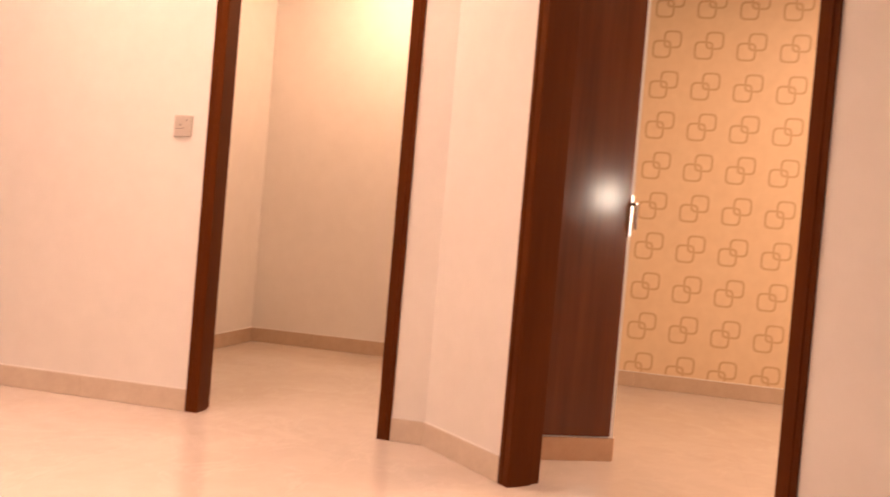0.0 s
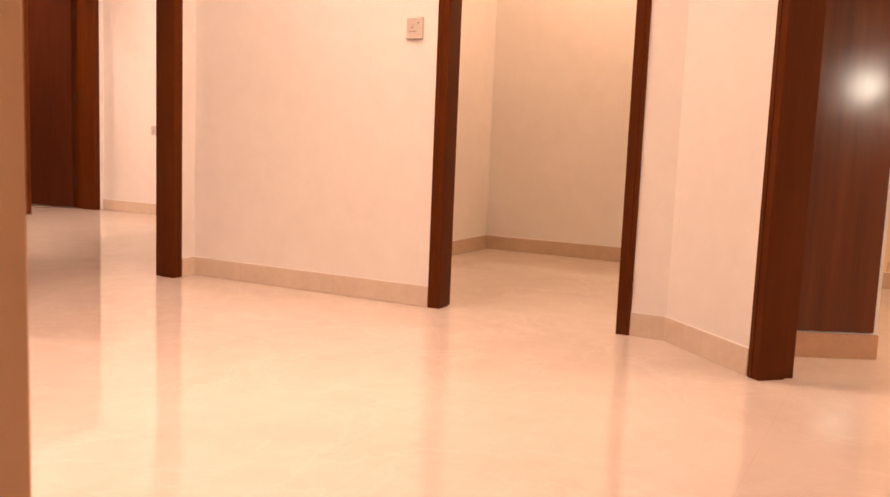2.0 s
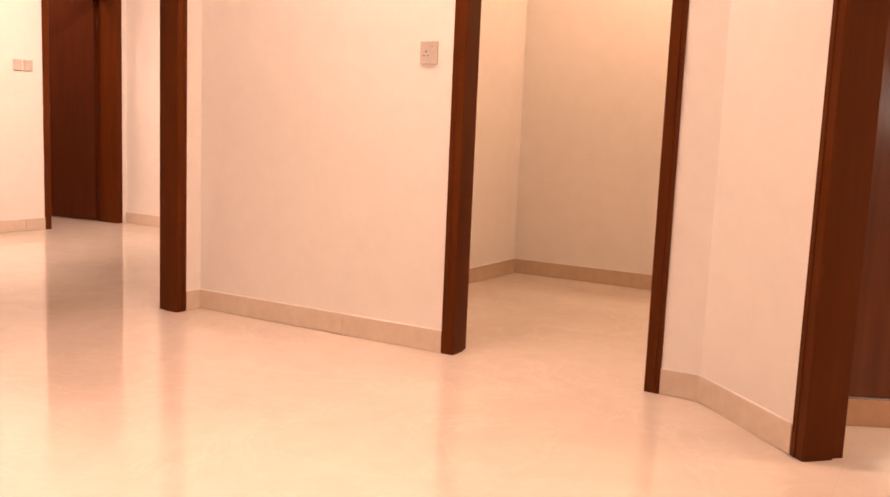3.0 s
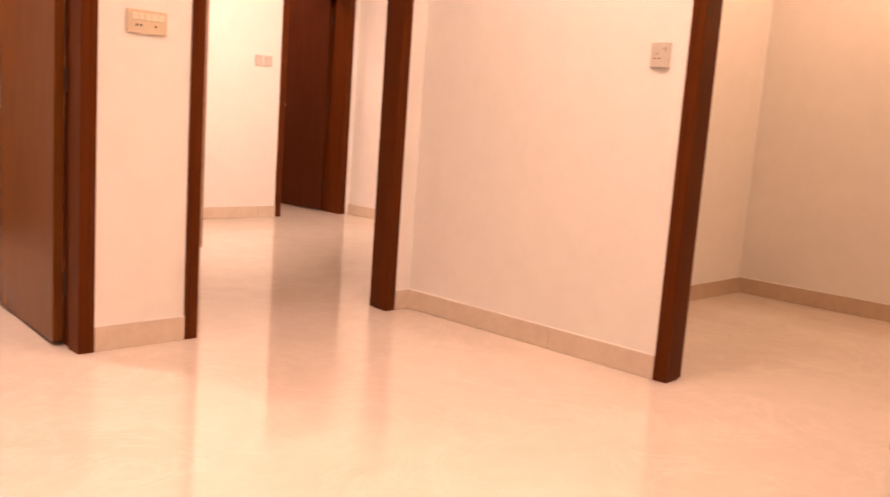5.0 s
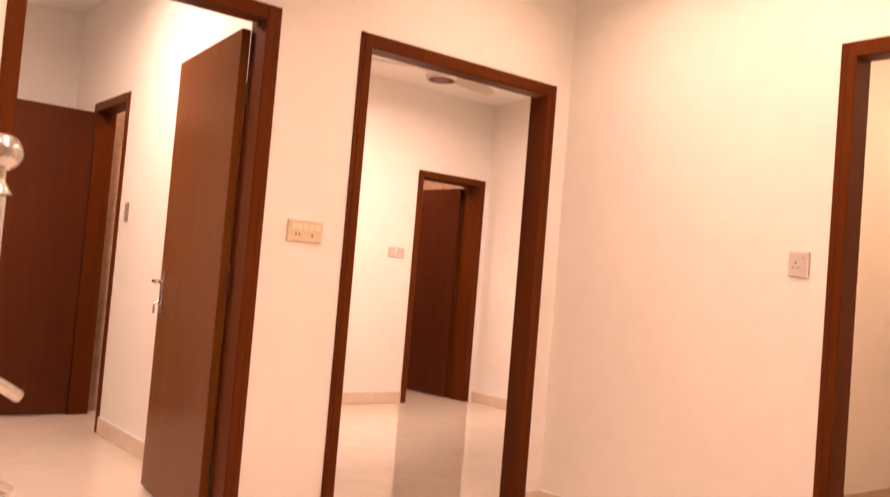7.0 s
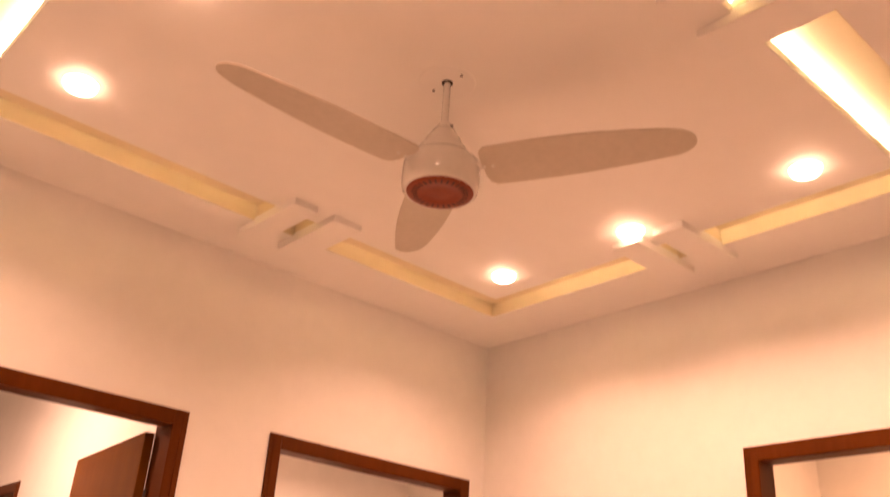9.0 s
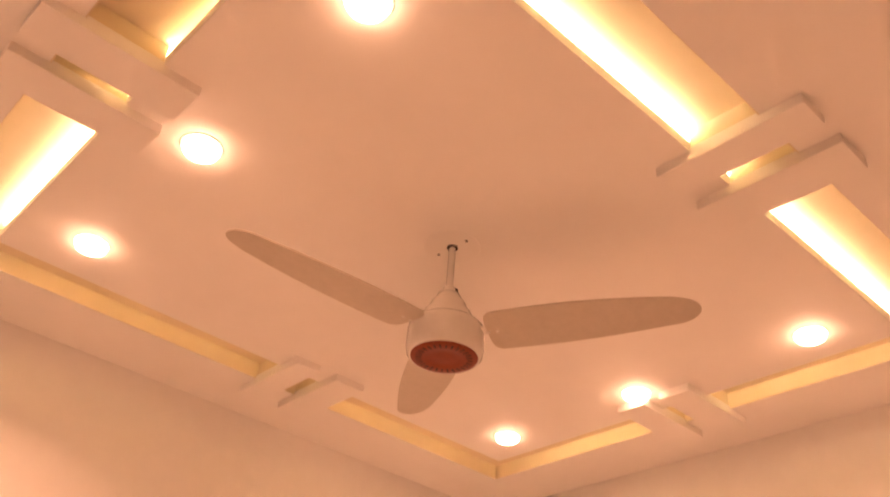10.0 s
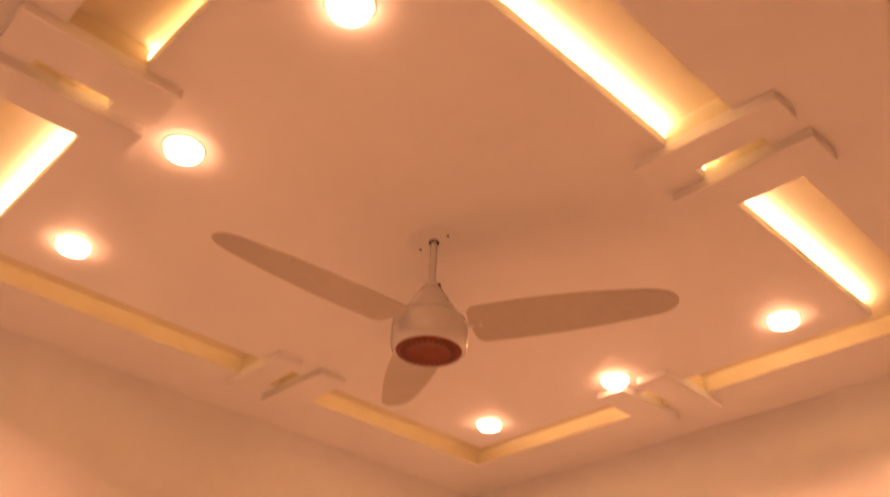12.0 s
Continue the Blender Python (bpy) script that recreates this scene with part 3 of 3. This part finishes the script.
bm = bmesh.new()
box(bm, -0.28, 0.012, 0.001, -0.026, 0.0195, 0.062, 0.001)
box(bm, -0.0255, 0.012, 0.001, -0.018, 1.0, 0.062, 0.001)
part("base_strip", bm, TRIMTILE, st, "beige tile strip at the foot")
rail = thing("stair_railing", pose(-2.872, -1.0, 0.175), "polished steel stair railing with sloping pipes", "railing")
bm = bmesh.new()
lathe(bm, [(0, 0), (0.045, 0), (0.045, 0.008), (0.03, 0.014), (0.03, 0.02), (0, 0.02)], 24)
part("flange", bm, STEEL, rail, "", True)
bm = bmesh.new()
tube(bm, (0, 0, 0.015), (0, 0, 1.08), 0.017, 24)
part("post", bm, STEEL, rail, "", True)
bm = bmesh.new()
lathe(bm, [(0.045 * math.sin(math.pi * k / 12), 1.17 - 0.045 * math.cos(math.pi * k / 12)) for k in range(13)], 24)
lathe(bm, [(0, 1.07), (0.03, 1.07), (0.012, 1.1), (0.012, 1.13), (0, 1.13)], 20)
part("ball_finial", bm, STEEL, rail, "round polished steel ball", True)
SLOPE = 0.175 / 0.28
for z, r in ((0.585, 0.016), (0.357, 0.011), (0.332, 0.009), (0.127, 0.011), (0.104, 0.009)):
    bm = bmesh.new()
    tube(bm, (0.095, 0, z), (-2.2, 0, z + 2.295 * SLOPE), r, 16)
    part("pipe", bm, STEEL, rail, "", True)
bm = bmesh.new()
tube(bm, (-0.02, 0, 0.98), (-2.2, 0, 0.98 + 2.18 * SLOPE), 0.025, 20)
part("handrail", bm, STEEL, rail, "", True)
for k in (1.12, 2.2):
    bm = bmesh.new()
    tube(bm, (-k, 0, k * SLOPE - 0.05), (-k, 0, 0.98 + k * SLOPE), 0.019, 20)
    part("baluster", bm, STEEL, rail, "", True)


# ---- ceiling fans ----
def ceiling_fan(m, drop, label, turn):
    f = thing("ceiling_fan", m, label, "fan")
    bm = bmesh.new()
    lathe(bm, [(0, 0), (0.088, 0), (0.086, -0.002), (0, -0.0022)], 44)
    plate_part = part("ceiling_plate", bm, CEIL, f, "", True)
    bm = bmesh.new()
    lathe(bm, [(0, -0.0023), (0.018, -0.0023), (0.017, -0.005), (0, -0.005)], 20)
    part("fixing_hole", bm, DARKHOLE, plate_part, "dark fixing hole")
    for a in (4.76, 1.62):
        bm = bmesh.new()
        lathe(bm, [(0, -0.0023), (0.0045, -0.0023), (0.0045, -0.004), (0, -0.004)], 10, (0.06 * math.cos(a), 0.06 * math.sin(a)))
        part("screw", bm, DARKHOLE, plate_part, "dark screw")
    bm = bmesh.new()
    tube(bm, (0, 0, -0.004), (0, 0, -drop + 0.2), 0.011, 18)
    part("downrod", bm, ENAMEL, f, "", True)
    z = -drop
    bm = bmesh.new()
    lathe(bm, [(0, z + 0.222), (0.019, z + 0.222), (0.021, z + 0.206), (0.034, z + 0.198), (0.042, z + 0.180), (0.046, z + 0.170), (0.052, z + 0.168), (0.060, z + 0.146),
               (0.064, z + 0.136), (0.071, z + 0.133), (0.080, z + 0.112), (0.081, z + 0.104), (0.078, z + 0.1005), (0, z + 0.1005)], 44)
    canopy = part("canopy", bm, ENAMEL, f, "", True)
    # near-black disc stands in for the shade between canopy and housing
    bm = bmesh.new()
    lathe(bm, [(0, z + 0.1004), (0.0735, z + 0.1004), (0.0735, z + 0.0982), (0, z + 0.0982)], 44)
    part("shadow_gap", bm, DARKHOLE, canopy, "dark disc for the shaded gap under the canopy")
    for a, rad, h in ((-0.9, 0.0205, 0.214), (-0.75, 0.0775, 0.120), (1.35, 0.0775, 0.120)):
        bm = bmesh.new()
        tube(bm, (rad - 0.006, 0, z + h), (rad + 0.006, 0, z + h), 0.0065, 10)
        bm.transform(Matrix.Rotation(a, 4, "Z"))
        part("screw", bm, DARKHOLE, canopy, "small dark screw", True)
    bm = bmesh.new()
    lathe(bm, [(0, z + 0.098), (0.078, z + 0.098), (0.100, z + 0.093), (0.111, z + 0.082), (0.114, z + 0.065), (0.114, z + 0.014), (0.111, z - 0.004), (0.104, z - 0.012), (0, z - 0.012)], 52)
    part("motor_housing", bm, ENAMEL, f, "", True)
    bm = bmesh.new()
    lathe(bm, [(0, z - 0.0122), (0.098, z - 0.0122), (0.097, z - 0.0140), (0.084, z - 0.0165), (0.060, z - 0.0170), (0.054, z - 0.0155), (0.028, z - 0.0150), (0, z - 0.0165)], 48)
    cap = part("bottom_cap", bm, COPPER, f, "dark copper-red cap", True)
    for k in range(28):
        a = 2 * math.pi * k / 28
        bm = bmesh.new()
        box(bm, 0.066, -0.0020, z - 0.0180, 0.083, 0.0020, z - 0.0160)
        bm.transform(Matrix.Rotation(a, 4, "Z"))
        part("vent_slot", bm, DARKHOLE, cap)
    lift = (0.0, -5.5, 0.0)  # one arm is bent up a little
    for k in range(3):
        rot = Matrix.Rotation(radians(turn + 120 * k), 4, "Z")
        bm = bmesh.new()
        box(bm, 0.08, -0.02, z + 0.060, 0.17, 0.02, z + 0.066, 0.0015)
        for sx in (0.132, 0.158):
            tube(bm, (sx, 0, z + 0.052), (sx, 0, z + 0.061), 0.006, 10)
        bm.transform(rot)
        part("blade_arm", bm, ENAMEL, f)
        # blade: straight leading edge, rounded tip, slight pitch
        outline, n = [(0.128, 0.030), (0.134, 0.050), (0.150, 0.062)], 12
        for i in range(1, n + 1):
            q = i / n
            outline.append((0.150 + 0.50 * q, 0.062 + 0.010 * math.sin(math.pi * q * 0.8) - 0.014 * q * q))
        for i in range(1, 12):
            a = math.pi / 2 - math.pi * i / 12
            outline.append((0.65 + 0.074 * math.cos(a), 0.0 + 0.054 * math.sin(a)))
        for i in range(n):
            q = 1 - i / n
            outline.append((0.150 + 0.50 * q, -0.064 - 0.016 * math.sin(math.pi * q * 0.75) + 0.017 * q * q))
        outline += [(0.150, -0.064), (0.134, -0.052), (0.128, -0.030)]
        bm = bmesh.new()
        prism(bm, [(x, y * (1.32 - 0.6 * (x - 0.13)), 0.0) for x, y in outline], (0, 0, 0.004))
        bm.transform(rot @ Matrix.Translation((0, 0, z + 0.054)) @ Matrix.Rotation(radians(lift[k]), 4, "Y") @ Matrix.Rotation(radians(-9), 4, "X"))
        part("blade", bm, BLADE, f, "long cream painted blade")
    return f


ceiling_fan(pose(-1.851, -1.637, H), 0.375, "white three-bladed ceiling fan with copper-red cap at rest", -62.5)
ceiling_fan(pose(0.42, 1.72, H), 0.36, "white ceiling fan hanging in the far room", 20)


# ---- lamp fittings, seen and unseen ----
def downlight(x, y, r=0.054, lens=GLOW):
    d = thing("downlight", pose(x, y, H), "round recessed ceiling downlight switched on", "ceiling light", "recessed downlights")
    bm = bmesh.new()
    lathe(bm, [(r, -0.001), (r + 0.007, -0.001), (r + 0.006, -0.003), (r + 0.002, -0.004), (r, -0.004), (r, -0.001)], 36)
    part("rim", bm, ENAMEL, d, "", True)
    bm = bmesh.new()
    lathe(bm, [(0, -0.001), (r, -0.001), (r * 0.99, -0.010), (r * 0.90, -0.020), (r * 0.66, -0.028), (r * 0.35, -0.031), (0, -0.032)], 32)
    part("diffuser", bm, lens, d, "glowing white diffuser")
    return d


for lx, ly in DOWNLIGHTS:
    downlight(lx, ly)
# unseen globe, added where its reflection makes the wooden panel's bright spot
highlight_root = thing("highlight_lamp", pose(-2.43, -6.24, 1.34), "unseen globe lamp reflected as the bright spot on the wooden panel", "wall lamp")
bm = bmesh.new()
lathe(bm, [(0, 0), (0.05, 0), (0.05, 0.012), (0.015, 0.02), (0.015, 0.07), (0, 0.07)], 24)
bm.transform(Matrix.Rotation(radians(90), 4, "Y"))
part("arm", bm, STEEL, highlight_root, "", True)
bm = bmesh.new()
lathe(bm, [(0.1 * math.sin(math.pi * k / 16), -0.1 * math.cos(math.pi * k / 16)) for k in range(17)], 28)
bm.transform(Matrix.Translation((0.16, 0, 0)))
part("globe", bm, GLOBE, highlight_root, "glowing white globe", True)
for (lx, ly), watts, colour in ROOM_AND_FILL_LAMPS[:4]:
    downlight(lx, ly, 0.08, ROOMGLOW)
for cx, cy, ln, turn, watts in STRIPS:
    strip = thing("led_strip", pose(cx, cy, CZ + 0.0003, 0, 0, turn), "warm LED strip lying hidden in the ceiling cove", "light strip", "cove light strips")
    bm = bmesh.new()
    box(bm, -0.005, -ln / 2, 0.0, 0.005, ln / 2, 0.003, 0.0008)
    part("tape", bm, LEDGLOW, strip)


# ---- switches and sockets ----
def plate(m, w, h, label, kind, category, rockers=0, mat=PLASTIC):
    d = thing(kind, m, label, category)
    bm = bmesh.new()
    box(bm, -w / 2, -0.011, -h / 2, w / 2, 0, h / 2, 0.003)
    part("plate", bm, mat, d)
    if kind == "wall_socket":
        for dx, dz, a, b in ((-0.012, 0.004, 0.004, 0.009), (-0.022, -0.014, 0.009, 0.004), (-0.002, -0.014, 0.009, 0.004)):
            bm = bmesh.new()
            box(bm, dx - a / 2, -0.0125, dz - b / 2, dx + a / 2, -0.0105, dz + b / 2)
            part("pin_hole", bm, DARKHOLE, d)
        bm = bmesh.new()
        box(bm, 0.014, -0.015, 0.012, 0.026, -0.0105, 0.03, 0.001)
        part("rocker", bm, mat, d)
        bm = bmesh.new()
        box(bm, 0.017, -0.0158, 0.023, 0.023, -0.0148, 0.027)
        part("indicator", bm, DARKHOLE, d, "small dark indicator")
    elif rockers:
        step = (w - 0.03) / rockers
        for i in range(rockers):
            x = -w / 2 + 0.015 + step * i
            bm = bmesh.new()
            box(bm, x + 0.001, -0.0145, h * 0.06, x + step - 0.001, -0.0105, h * 0.34, 0.001)
            part("rocker", bm, ROCKER if rockers > 1 else mat, d)
        for dx in (-w * 0.27, -w * 0.17, w * 0.20) if rockers > 1 else ():
            bm = bmesh.new()
            box(bm, dx - 0.0035, -0.0122, -h * 0.22, dx + 0.0035, -0.0105, -h * 0.12)
            part("pin_hole", bm, DARKHOLE, d)
    return d


plate(pose(-1.504, 0, 1.295), 0.165, 0.09, "cream switch panel on the wall between two doors", "switch_panel", "light switch", 5)
plate(pose(0, -1.373, 1.320, 0, 0, -90), 0.088, 0.098, "pale grey three-pin wall socket beside a door frame", "wall_socket", "socket", 0, SOCKETGREY)
for dx in (1.262, 1.356):
    plate(pose(dx, 3.40, 1.385), 0.08, 0.09, "small pale grey switch on the far wall", "light_switch", "light switch", 1, SOCKETGREY)
plate(pose(2.36, 2.72, 0.78, 0, 0, -90), 0.085, 0.085, "small pale grey socket low on the wall", "wall_socket", "socket", 0, SOCKETGREY)
plate(pose(-1.507, 2.31, 1.41, 0, 0, -90), 0.05, 0.12, "small dark grey switch beside the bathroom door", "light_switch", "light switch", 1, GREYPLATE)
